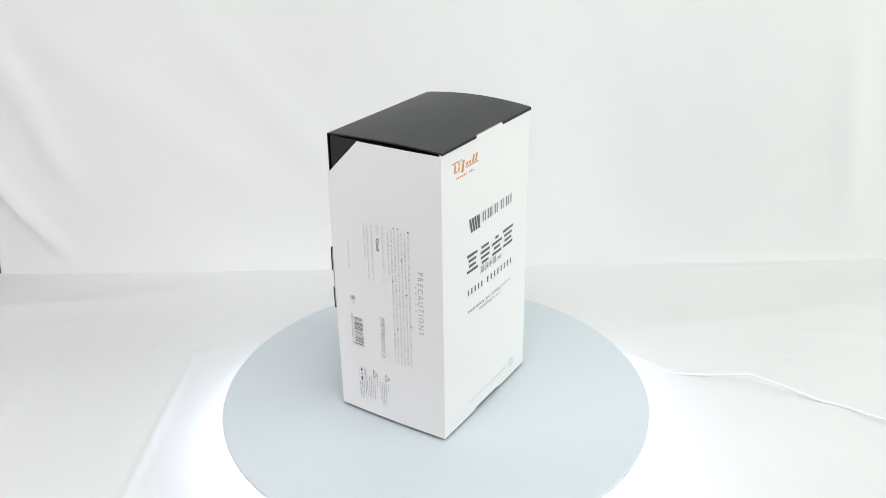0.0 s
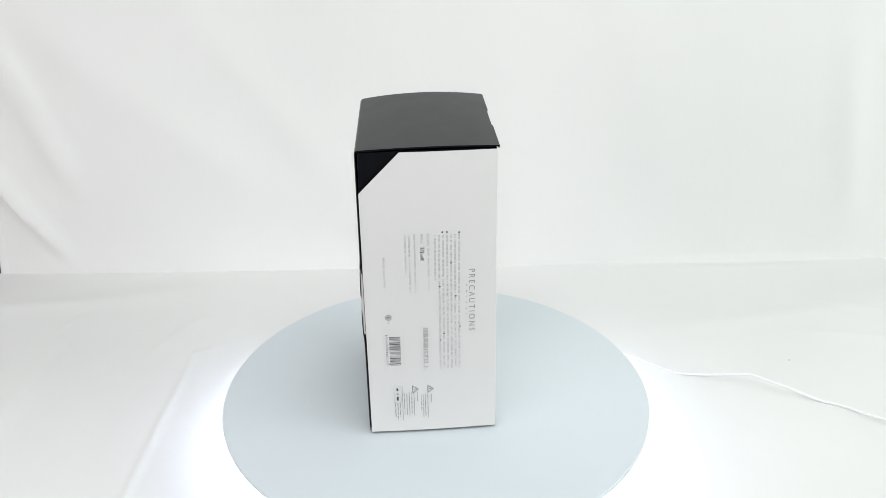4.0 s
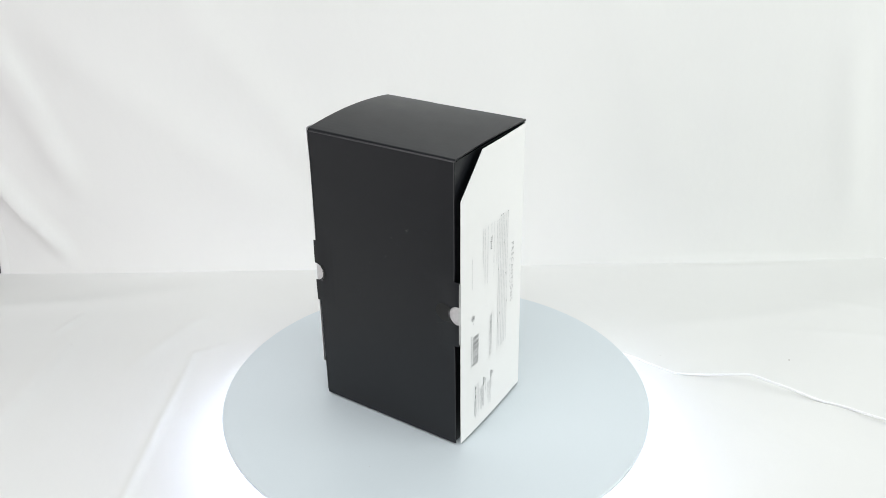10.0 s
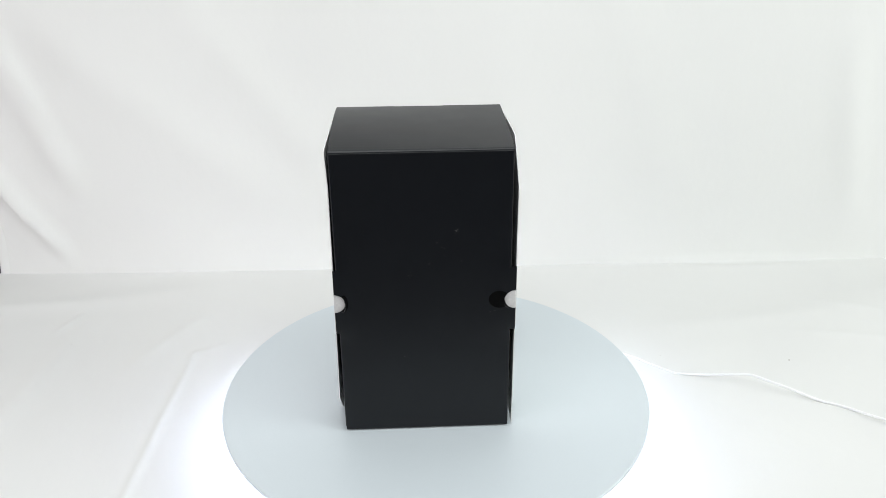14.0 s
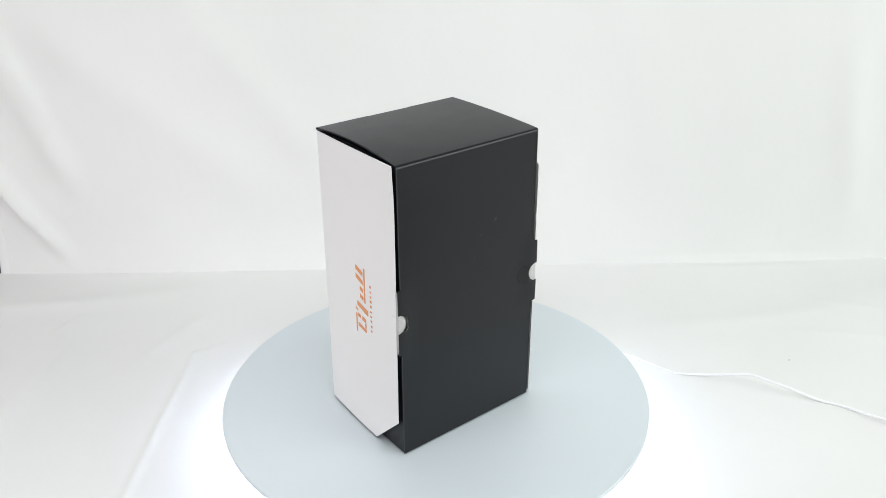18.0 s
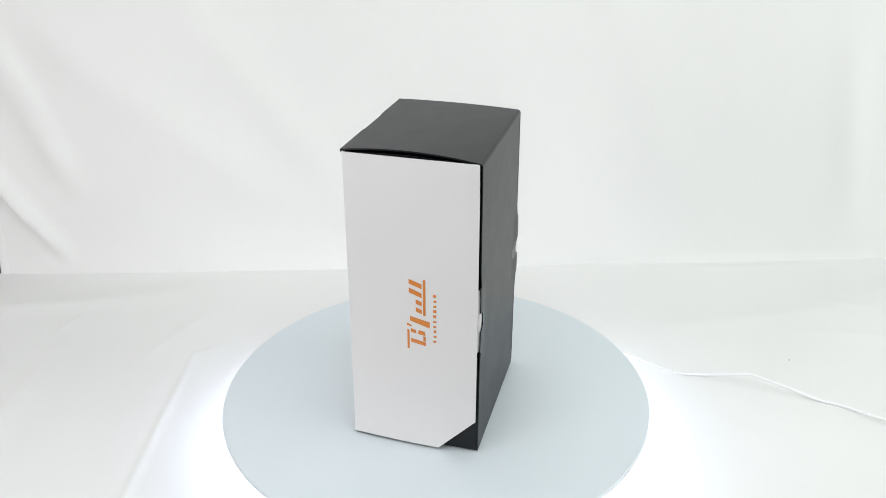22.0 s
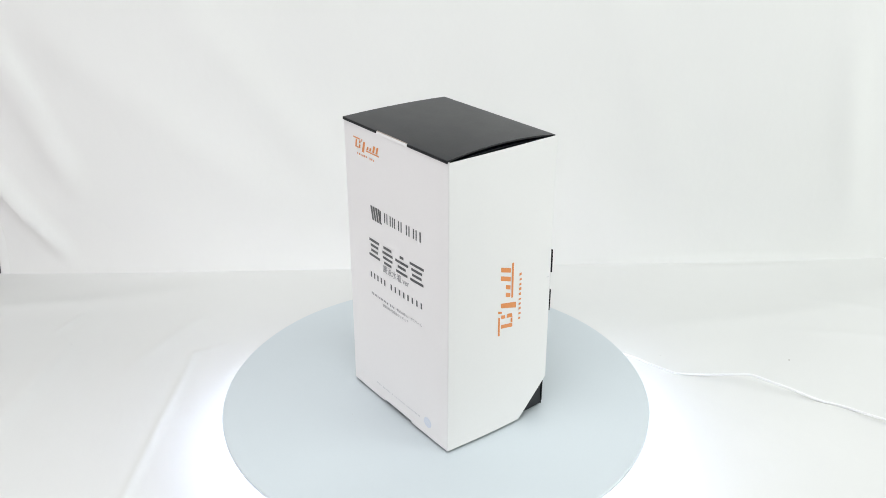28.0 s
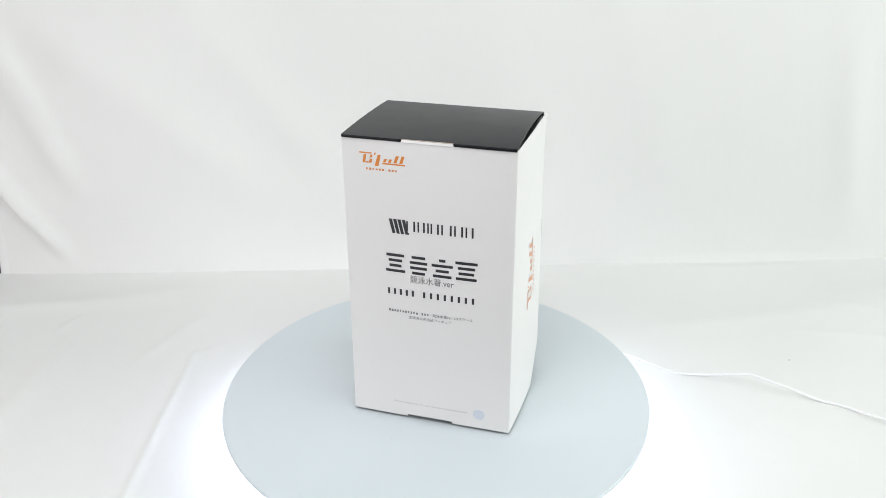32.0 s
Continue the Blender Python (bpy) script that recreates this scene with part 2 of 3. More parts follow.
def build_front(carton):
    us = [X0, X0 + 0.00006, X0 + 0.00025, X0 + 0.00055] + spans([X0 + EDGE_R, -0.0110, 0.0332, X1 - EDGE_R], 0.006) + [X1 - 0.00055, X1 - 0.00025, X1 - 0.00006, X1]
    zs = spans([0.0009, 0.0030, TALL], 0.007)

    def keep(u, z):
        slot = -0.0110 < u < 0.0332
        return not (slot and z < 0.0030)

    panel = part("front_panel", sheet(us, zs, lambda u, z: front_at(u, z), keep, 0.0007), CARD_WHITE, carton, "white coated card front with printed title", smooth=False)
    tab = lambda u, h: Vector((u, YF + 0.0012 + 0.25 * h, TALL + h))
    part("tuck_tab", sheet(spans([-0.0110, 0.0332], 0.008), [-0.0012, 0.0, 0.0008], tab, thick=0.0005), CARD_WHITE, carton, "white tab tucked under the lid")
    E, N = (1, 0), (0, 1)
    for stroke in mark_shapes((-0.0497, 0.2570), E, N, 0.0415, 0.0095):
        inked("mark_stroke", [stroke], INK_ORANGE, panel, front_at, "orange slanted stroke of the mark")
    inked("mark_line", dashes((-0.0436, 0.2508), E, N, 0.0290, 0.0021, 3, 0.0029, 0.55, 0.06), INK_ORANGE, panel, front_at, "small orange bars")
    # dark hatched emblem and the row of bars that stands for the series title
    hatch = [[(-0.0212 + 0.0040 * i, 0.1946), (-0.0184 + 0.0040 * i, 0.1946), (-0.0213 + 0.0040 * i, 0.2080), (-0.0243 + 0.0040 * i, 0.2080)] for i in range(4)]
    hatch.append([(-0.0076, 0.1946), (-0.0058, 0.1946), (-0.0058, 0.1962), (-0.0076, 0.1962)])
    inked("emblem", hatch, INK_DARK, panel, front_at, "dark grey emblem of slanted stripes")
    word = []
    widths = (0.0092, 0.0078, 0.0020, 0.0086, 0.0104, 0.0090, 0.0082)
    u = -0.0082
    for i, w in enumerate(widths):
        word.append(bar(u, u + 0.0014, 0.1980, 0.2076))
        if w > 0.003:
            word.append(bar(u + w - 0.0028, u + w - 0.0012, 0.1980, 0.2076))
        u += w + 0.0010
    inked("title_bar", word, INK_DARK, panel, front_at, "dark grey title bars")
    for u0, u1, wide in ((-0.0283, -0.0101, (0.92, 0.70, 0.62, 1.0)), (-0.0072, 0.0120, (0.66, 0.84, 0.80, 0.62)), (0.0145, 0.0338, (0.30, 1.0, 0.62, 0.88)), (0.0360, 0.0558, (1.0, 0.78, 0.70, 0.94))):
        for k, part_wide in enumerate(wide):
            half, z0 = 0.5 * part_wide * (u1 - u0), 0.1721 - 0.0051 * k
            inked("headline_bar", [bar((u0 + u1) / 2 - half, (u0 + u1) / 2 + half, z0, z0 + 0.0026)], INK_DARK, panel, front_at, "bold dark grey bar")
    lettering("subtitle", "競泳水着.ver", INK_GREY, panel, front_at, (-0.0056, 0.1479), E, N, 0.0402, 0.0077, "grey subtitle lettering")
    name = []
    for u0, n, w in ((-0.0281, 5, 0.0284), (0.0053, 8, 0.0512)):
        cell = w / n
        for i in range(n):
            a = u0 + cell * i
            name.append(bar(a + 0.0010, a + 0.0030, 0.1341, 0.1401))
    inked("name_bar", name, INK_DARK, panel, front_at, "row of small dark bars")
    small = dashes((-0.0266, 0.1160), E, N, 0.0410, 0.0027, 5, 0.0026, 0.6, 0.08)
    inked("fine_print", small, INK_GREY, panel, front_at)
    lettering("scale_line", "競泳水着ver. 1/7スケール", INK_GREY, panel, front_at, (0.0150, 0.1159), E, N, 0.0375, 0.0033)
    lettering("product_line", "塗装済み完成品フィギュア", INK_GREY, panel, front_at, (-0.0077, 0.1107), E, N, 0.0404, 0.0033)
    inked("fine_print", dashes((-0.0244, 0.0155), E, N, 0.0716, 0.0020, 9, 0.0022, 0.75, 0.12), INK_PALE, panel, front_at)
    disc = [(0.0588 + 0.0055 * math.cos(k * math.pi / 16), 0.0163 + 0.0055 * math.sin(k * math.pi / 16)) for k in range(32)]
    inked("foil_seal", [disc], SEAL_FOIL, panel, front_at, "round silver foil seal")
    seal = outline(0.0560, 0.0616, 0.0150, 0.0176, 0.0005)
    bm_at = lambda u, z, out=0.0: front_at(u, z, out + 0.0001)
    inked("seal_print", seal, INK_HAIR, panel, bm_at)


def build_left(carton):
    us = spans([YF + 0.0011, YF + 0.004, YF + 0.010, YB - 0.0013], 0.006)
    zs = spans([0.0009, TALL - 0.0018], 0.007)
    cut = ((0.029, 0.2785), (0.0366, 0.0361))
    n = Vector((0.0369, 0.0360)).normalized()
    panel = part("side_panel", sheet(us, zs, lambda u, z: left_at(u, z), thick=-0.0007, cuts=((cut[0], (n.x, n.y)),)), CARD_WHITE, carton, "white side panel with printed notices and cut corner")
    D, F = (0, -1), (-1, 0)  # writing runs down, its top towards the front
    lettering("heading", "PRECAUTIONS", INK_GREY, panel, left_at, (-0.0276, 0.1692), D, F, 0.0618, 0.0053, "grey heading", 1.45, 0.014)
    inked("sub_heading", dashes((-0.0246, 0.1548), D, F, 0.0342, 0.0017, 21, 0.0058, 0.42, 0.0), INK_PALE, panel, left_at)
    tops = ((-0.0181, 0.2052, 0.0685), (-0.0146, 0.2052, 0.0700), (-0.0112, 0.2052, 0.0685), (-0.0078, 0.2052, 0.0685), (-0.0042, 0.2052, 0.0685), (-0.0008, 0.2052, 0.0685), (0.0028, 0.2052, 0.1602))
    for k, (u, z1, z0) in enumerate(tops):
        inked("fine_print", dashes((u, z1 - 0.002), D, F, z1 - z0 - 0.002, 0.0017, 30 + k, 0.00125, 0.78, 0.10), INK_PALE, panel, left_at)
    for u, z in ((-0.0190, 0.2048), (-0.0086, 0.2056), (-0.0046, 0.2056), (-0.0117, 0.1764), (-0.0018, 0.1536), (-0.0159, 0.1436), (-0.0196, 0.1125), (-0.0052, 0.1058), (-0.0019, 0.0993)):
        inked("bullet", [[(u + 0.0008 * math.cos(k * math.pi / 4), z + 0.0008 * math.sin(k * math.pi / 4)) for k in range(8)]], INK_DARK, panel, left_at)
    lettering("material_line", "製品素材【本体】PMMA【台座】アクリル", INK_PALE, panel, left_at, (0.0088, 0.2050), D, F, 0.0543, 0.0024)
    lettering("seller_line", "発売元", INK_PALE, panel, left_at, (0.0144, 0.2052), D, F, 0.0098, 0.0028)
    inked("trade_mark", mark_shapes((0.0142, 0.1930), D, F, 0.0136, 0.0032), INK_MID, panel, left_at, "small dark slanted trade mark")
    for u, z0, seed in ((0.0200, 0.1489, 41), (0.0246, 0.1488, 42), (0.0280, 0.1683, 43)):
        inked("fine_print", dashes((u, 0.2049), D, F, 0.2049 - z0, 0.0015, seed, 0.0012, 0.78, 0.10), INK_PALE, panel, left_at)
    lettering("origin_line", "MADE IN JAPAN", INK_GREY, panel, left_at, (0.0474, 0.1834), D, F, 0.0286, 0.0022, "", 1.25, 0.016)
    ring = []
    for k in range(20):
        a, b = 2 * math.pi * k / 20, 2 * math.pi * (k + 1) / 20
        ring.append([(0.0440 + r * math.cos(t), 0.1246 + r * math.sin(t)) for r, t in ((0.0028, a), (0.0028, b), (0.0023, b), (0.0023, a))])
    ring += [bar(0.0426, 0.0454, 0.1242, 0.1252), bar(0.0430, 0.0435, 0.1231, 0.1261), bar(0.0443, 0.0449, 0.1231, 0.1261), bar(0.0435, 0.0444, 0.1184, 0.1196)]
    inked("recycling_sign", ring, INK_GREY, panel, left_at, "round grey recycling sign")
    rnd = random.Random(77)
    stripes, z = [], 0.1046
    while z > 0.0745:
        w = rnd.choice((0.00035, 0.00035, 0.0007, 0.0010))
        end = 0.0441 if rnd.random() > 0.12 else 0.0452
        stripes.append(bar(0.0342, end, z - w, z))
        z -= w + rnd.choice((0.00045, 0.0007, 0.0010))
    inked("bar_code", stripes, INK_MID, panel, left_at, "black striped stock code")
    inked("code_bar", dashes((0.0473, 0.1070), D, F, 0.0330, 0.0017, 51, 0.0025, 0.5, 0.0), INK_GREY, panel, left_at)
    inked("code_frame", outline(0.0312, 0.0490, 0.0692, 0.1130), INK_HAIR, panel, left_at)
    lettering("age_notice", "対象年齢15才以上", INK_SOFT, panel, left_at, (0.0140, 0.1132), D, F, 0.0438, 0.0052, "grey age notice")
    inked("age_frame", outline(0.0062, 0.0158, 0.0681, 0.1146), INK_HAIR, panel, left_at)
    for u, z in ((0.0082, 0.0472), (0.0222, 0.0474)):
        tri = [(u - 0.0030, z), (u + 0.0026, z + 0.0044), (u + 0.0026, z - 0.0044)]
        inner = [(u - 0.0021, z), (u + 0.0020, z + 0.0034), (u + 0.0020, z - 0.0034)]
        shapes = [[tri[k], tri[(k + 1) % 3], inner[(k + 1) % 3], inner[k]] for k in range(3)] + [bar(u - 0.0006, u + 0.0009, z - 0.0003, z + 0.0003)]
        inked("warning_sign", shapes, INK_DARK, panel, left_at, "dark outlined warning triangle")
    for k, (u, z1, z0) in enumerate(((0.0081, 0.0412, 0.0316), (0.0112, 0.0410, 0.0142), (0.0134, 0.0410, 0.0168), (0.0153, 0.0410, 0.0150), (0.0172, 0.0410, 0.0230),
                                     (0.0207, 0.0443, 0.0341), (0.0240, 0.0440, 0.0180), (0.0262, 0.0440, 0.0200), (0.0284, 0.0440, 0.0170), (0.0306, 0.0440, 0.0190), (0.0330, 0.0440, 0.0205))):
        inked("fine_print", dashes((u, z1), D, F, z1 - z0, 0.0009, 60 + k, 0.0012, 0.75, 0.1), INK_SOFT, panel, left_at)
    inked("grade_frame", outline(0.0352, 0.0420, 0.0335, 0.0512, 0.0003), INK_PALE, panel, left_at)
    inked("grade_bar", [bar(0.0378, 0.0395, 0.0462, 0.0492), bar(0.0378, 0.0395, 0.0424, 0.0434), bar(0.0378, 0.0395, 0.0356, 0.0400)], INK_DARK, panel, left_at)
    for k, u in enumerate((0.0370, 0.0392, 0.0414)):
        inked("fine_print", dashes((u, 0.0332), D, F, 0.0160 + 0.003 * (k == 1), 0.0009, 80 + k, 0.0011, 0.75, 0.1), INK_GREY, panel, left_at)
    inked("rule", [bar(0.0341, 0.0344, 0.0130, 0.0515)], INK_GREY, panel, left_at)


def build_right(carton):
    us = spans([YF + 0.0011, YF + 0.004, YF + 0.010, YB - 0.0010], 0.006)
    zs = spans([0.0009, TALL - 0.0006], 0.007)
    n = Vector((0.0340, -0.0332)).normalized()
    panel = part("side_panel", sheet(us, zs, lambda u, z: right_at(u, z), thick=0.0007, cuts=(((0.0296, 0.0), (n.x, n.y)), ((YB - 0.0018, TALL - 0.0006), (0.7, 0.7)))), CARD_WHITE, carton, "white side panel with orange mark and cut corner")
    U, F = (0, 1), (-1, 0)
    for stroke in mark_shapes((0.0190, 0.1030), U, F, 0.0694, 0.0168):
        inked("mark_stroke", [stroke], INK_ORANGE, panel, right_at, "large orange slanted stroke of the mark")
    inked("mark_line", dashes((0.0288, 0.1128), U, F, 0.0485, 0.0032, 13, 0.0049, 0.50, 0.04), INK_ORANGE, panel, right_at, "small orange bars")
    inked("crease", [bar(0.0595, 0.0635, 0.1442, 0.1447)], INK_PALE, panel, right_at)


def build_black_box(carton):
    part("body", box_mesh(X0 + 0.0016, X1 - 0.0013, YF + 0.0026, YB - 0.0014, 0.0, TALL - 0.0030, 0.0004), CARD_BLACK, carton, "black card inner box")
    def bottom(u, v):
        a, b = (u - X0) / (X1 - X0), (v - YF) / (YB - YF)
        return Vector((u, v, 0.0006 - (0.0006 + LIFT) * (math.sin(math.pi * a) * math.sin(math.pi * b)) ** 0.7))
    part("bottom_flap", sheet(spans([X0 + 0.003, (X0 + X1) / 2, X1 - 0.003], 0.008), spans([YF + 0.003, (YF + YB) / 2, YB - 0.003], 0.008), bottom, thick=-0.0006), CARD_BLACK, carton, "black card bottom flap")
    # back, with a thumb notch in the middle of both sides
    L, R = X0 + 0.0013, X1 - 0.0007
    LE, RE = -0.0698, 0.0901  # the middle stretch reaches out to the side panels
    notches = ((-0.0682, 0.1378), (0.0898, 0.1378))
    us = spans([LE, L, L + 0.012], 0.0012) + spans([L + 0.012, R - 0.012], 0.006)[1:] + spans([R - 0.012, R, RE], 0.0012)[1:]
    zs = spans([0.0, 0.107], 0.007) + spans([0.107, 0.126], 0.0063)[1:] + spans([0.126, 0.150], 0.0012)[1:] + spans([0.150, 0.170], 0.0066)[1:] + spans([0.170, TALL - 0.0034], 0.007)[1:]

    def keep(u, z):
        if not L < u < R and not 0.107 < z < 0.170:
            return False
        return all((u - a) ** 2 + (z - b) ** 2 > 0.0086 ** 2 for a, b in notches)

    def snap(u, z):
        for a, b in notches:
            r = math.hypot(u - a, z - b)
            if 0.0068 < r < 0.0093 and r > 0:
                return a + (u - a) * 0.0090 / r, b + (z - b) * 0.0090 / r
        return u, z

    back = part("back_panel", sheet(us, zs, lambda u, z: back_at(u, z), keep, -0.0006, snap=snap), CARD_BLACK, carton, "plain black card back with thumb notches")
    for x in (L, R):
        for z0, z1 in ((0.004, 0.106), (0.171, TALL - 0.003)):
            part("fold", sheet([x - 0.0004, x, x + 0.0004], spans([z0, z1], 0.01), lambda u, z: back_at(u, z, 0.0003), thick=-0.0006), CARD_WORN_LIT, carton, "rubbed fold of the box with its highlight in the colour")
    for side, cu, ru, rv in ((0, -0.0545, 0.0092, 0.0085), (1, 0.0818, 0.0036, 0.0084)):
        patch = []
        for k in range(28):
            u, z = cu + ru * math.cos(k * math.pi / 14), 0.1378 + rv * math.sin(k * math.pi / 14)
            a, b = notches[side]
            r = math.hypot(u - a, z - b)
            if r < 0.0094:
                u, z = a + (u - a) * 0.0094 / r, b + (z - b) * 0.0094 / r
            patch.append((u, z))
        inked("clear_seal", [patch], SEAL_CLEAR, back, back_at, "clear glossy round tape seal")
    # the clear film puckers across the notch's edge; pale arcs paint its glints
    for side, turns in ((0, ((-48, 40, 0.0092), (-58, -26, 0.0104))), (1, ((138, 226, 0.0092), (200, 240, 0.0106)))):
        a0, b0 = notches[side]
        for t0, t1, r0 in turns:
            strip = []
            for k in range(9):
                t, t_next = (radians(t0 + (t1 - t0) * q / 9) for q in (k, k + 1))
                wide = [0.00022 * math.sin(math.pi * q / 9) + 0.00003 for q in (k, k + 1)]
                wave = [r0 + 0.00025 * math.sin(0.9 * q + 900 * r0) for q in (k, k + 1)]
                strip.append([(a0 + r * math.cos(a), b0 + r * math.sin(a)) for r, a in ((wave[0] - wide[0], t), (wave[0] + wide[0], t), (wave[1] + wide[1], t_next), (wave[1] - wide[1], t_next))])
            inked("film_glint", strip, FILM_GLINT, back, lambda u, z, out=0.0: back_at(u, z, out + 0.0003), "pale arc painted for a glint on the puckered clear film")
    rnd = random.Random(4)
    marks = []
    for u, z, n in ((-0.0176, 0.2051, 8), (-0.0025, 0.1953, 2), (-0.0054, 0.1892, 2), (-0.0091, 0.1814, 1), (-0.0200, 0.1764, 1), (0.0075, 0.1739, 3), (0.0218, 0.1653, 3), (-0.0480, 0.1250, 2), (0.030, 0.080, 2)):
        for _ in range(n):
            a, b = u + rnd.gauss(0, 0.0014), z + rnd.gauss(0, 0.0011)
            s, t = rnd.uniform(0.0002, 0.0008), rnd.uniform(0.0002, 0.0005)
            marks.append([(a - s, b - t), (a + s * 0.6, b - t * 0.5), (a + s, b + t), (a - s * 0.4, b + t * 0.8)])
    for mark in marks:
        inked("scuff", [mark], SCUFF, back, back_at)
    # white locking tabs that fold in behind the notches
    for side, panel_at in ((-1, left_at), (1, right_at)):
        def tab_at(u, z, side=side, panel_at=panel_at):
            if u < 0:
                p = panel_at(YB - 0.0008, z)
                q = back_at((LE if side < 0 else RE) - side * 0.0010, z, -0.0011)
                return p.lerp(q, min(1, (u + 0.006) / 0.006))
            x = (LE + 0.0010 + u) if side < 0 else (RE - 0.0010 - u)
            return back_at(x, z, -0.0011)
        part("lock_tab", sheet(spans([-0.006, 0.0], 0.002) + spans([0.0, 0.018], 0.002)[1:], spans([0.1085, 0.1685], 0.006), tab_at, thick=0.0004), CARD_TAB_DIM, carton, "white card tab showing in the notch")
    # lid: black, bulging upwards between front and back
    ys = [YF + 0.0012, YF + 0.0022] + spans([YF + 0.0030, YB - 0.0018], 0.005) + [YB - 0.0012, YB - 0.0007, YB - 0.0002, YB + 0.0003, YB + 0.0006]
    lid = part("lid", sheet(spans([X0 + 0.0004, -0.0115, 0.0337, X1 - 0.0004], 0.008), ys, lambda u, z: lid_at(u, z),
                            lambda u, v: not (-0.0115 < u < 0.0337 and v < YF + 0.0022), 0.0013), CARD_BLACK, carton, "black card lid bulging upwards")
    for u0, u1 in ((X0 + 0.0006, -0.0117), (0.0339, X1 - 0.0006)):
        part("lip", box_mesh(u0, u1, YF + 0.0008, YF + 0.0026, TALL - 0.0012, TALL + 0.0010, 0.0005), CARD_BLACK, lid, "black front lip of the lid")
    part("card_edge", sheet(spans([-0.0115, 0.0337], 0.008), [0.0, 0.0013], lambda u, h: lid_at(u, YF + 0.00215, h - 0.0013), thick=0.0002), CARD_EDGE, lid, "raw brown edge of the slot")
    part("fold", box_mesh(X0 + 0.0008, X1 - 0.0008, YB - 0.0003, YB + 0.00074, TALL - 0.0037, TALL - 0.0030, 0.0002), CARD_WORN_LIT, lid, "rubbed fold of the lid with its highlight in the colour")
    # dust flaps that fold in under the lid
    for x0, x1 in ((X0 + 0.0010, X0 + 0.045), (X1 - 0.045, X1 - 0.0010)):
        part("dust_flap", sheet(spans([x0, x1], 0.01), spans([YF + 0.004, YB - 0.004], 0.006),
                                lambda u, z: Vector((u, z, TALL - 0.0030 + 0.75 * (lid_at(u, z).z - TALL))), thick=0.0006), CARD_BLACK, carton, "black card dust flap")
    for mark in ([(-0.010, 0.014), (-0.0090, 0.0145), (-0.0088, 0.0152), (-0.0099, 0.0148)], [(0.030, -0.020), (0.0306, -0.020), (0.0306, -0.0194), (0.030, -0.0195)],
                    [(0.012, 0.030), (0.0126, 0.031), (0.0124, 0.0315), (0.0119, 0.0306)]):
        inked("scuff", [mark], SCUFF, lid, lid_at)


def build_carton():
    carton = tagged(new("packaging_box"), "white and black printed card packaging box standing on the disc", "box")
    build_black_box(carton)
    build_front(carton)
    build_left(carton)
    build_right(carton)
    return carton


# ---- turntable: a fixed lit base under a turning frosted disc ----
def build_turntable():
    table = tagged(new("turntable"), "pale blue frosted round turntable disc lit from beneath", "turntable")
    part("base", ring_mesh([(0, 0.0), (0.104, 0.0), (0.108, 0.003), (0.108, 0.034), (0.178, 0.0385), (0.180, 0.040), (0.178, 0.042), (0, 0.042)]), PLASTIC, table, "white plastic turntable base", True)
    for a0 in (-80.0, 142.0):  # one strip on either side of the base
        bm = bmesh.new()
        rows = []
        for k in range(41):
            a = radians(a0 + 118.0 * k / 40)
            rows.append([bm.verts.new((r * math.cos(a), r * math.sin(a), z)) for r, z in ((0.166, 0.0335), (0.174, 0.0335), (0.174, 0.0378), (0.166, 0.0374))])
        for p, q in zip(rows, rows[1:]):
            for k in range(4):
                bm.faces.new((p[k], q[k], q[(k + 1) % 4], p[(k + 1) % 4]))
        bm.faces.new(rows[0])
        bm.faces.new(rows[-1][::-1])
        bmesh.ops.recalc_face_normals(bm, faces=bm.faces[:])
        part("light_strip", bm, LED, table, "glowing cool white light strip")
    part("hub", ring_mesh([(0, 0.0422), (0.03, 0.0422), (0.03, 0.0441), (0, 0.0441)], 48), PLASTIC, table, "", True)
    r = 0.2136
    disc = part("disc", ring_mesh([(0, -0.004), (r - 0.0008, -0.004), (r, -0.0032), (r, -0.0008), (r - 0.0008, 0.0), (0, 0.0)], 256), FROSTED, table, "frosted pale blue acrylic disc")
    rnd = random.Random(12)
    for x, y, s in ((0.0666, -0.0638, 0.0008), (0.0770, -0.0570, 0.0004), (-0.12, 0.06, 0.0005)):
        bm = bmesh.new()
        bmesh.ops.create_icosphere(bm, subdivisions=1, radius=s)
        for v in bm.verts:
            v.co = Vector((v.co.x * rnd.uniform(0.5, 1.2) + x, v.co.y * 0.5 * rnd.uniform(0.6, 1.2) + y, max(v.co.z * 0.25, 0) + 0.0001))
        part("dust_speck", bm, DUST, disc)
    return table, disc


# ---- backdrop cloth: lies on the floor, turns up in a soft sweep and hangs ----
WALL_Y = 0.357
BEND = 0.0007  # radius of the crease between floor and wall


def lift_off(x):
    """How far the cloth lifts off the floor just before the crease, and over what length: more towards its right side."""
    t = min(max((x + 0.15) / 0.5, 0), 1)
    t = t * t * (3 - 2 * t)
    return 0.0028 + 0.0050 * t, 0.040 + 0.050 * t


def bump(p, a, b, width, height, soft=0.05):
    """A soft crease from a to b, seen from p."""
    d = b - a
    t = (p - a).dot(d) / d.length_squared
    off = abs((p - a).x * d.y - (p - a).y * d.x) / d.length
    over = max(0.0, -t, t - 1) * d.length
    return height * math.exp(-(off / width) ** 2) * math.exp(-(over / soft) ** 2)


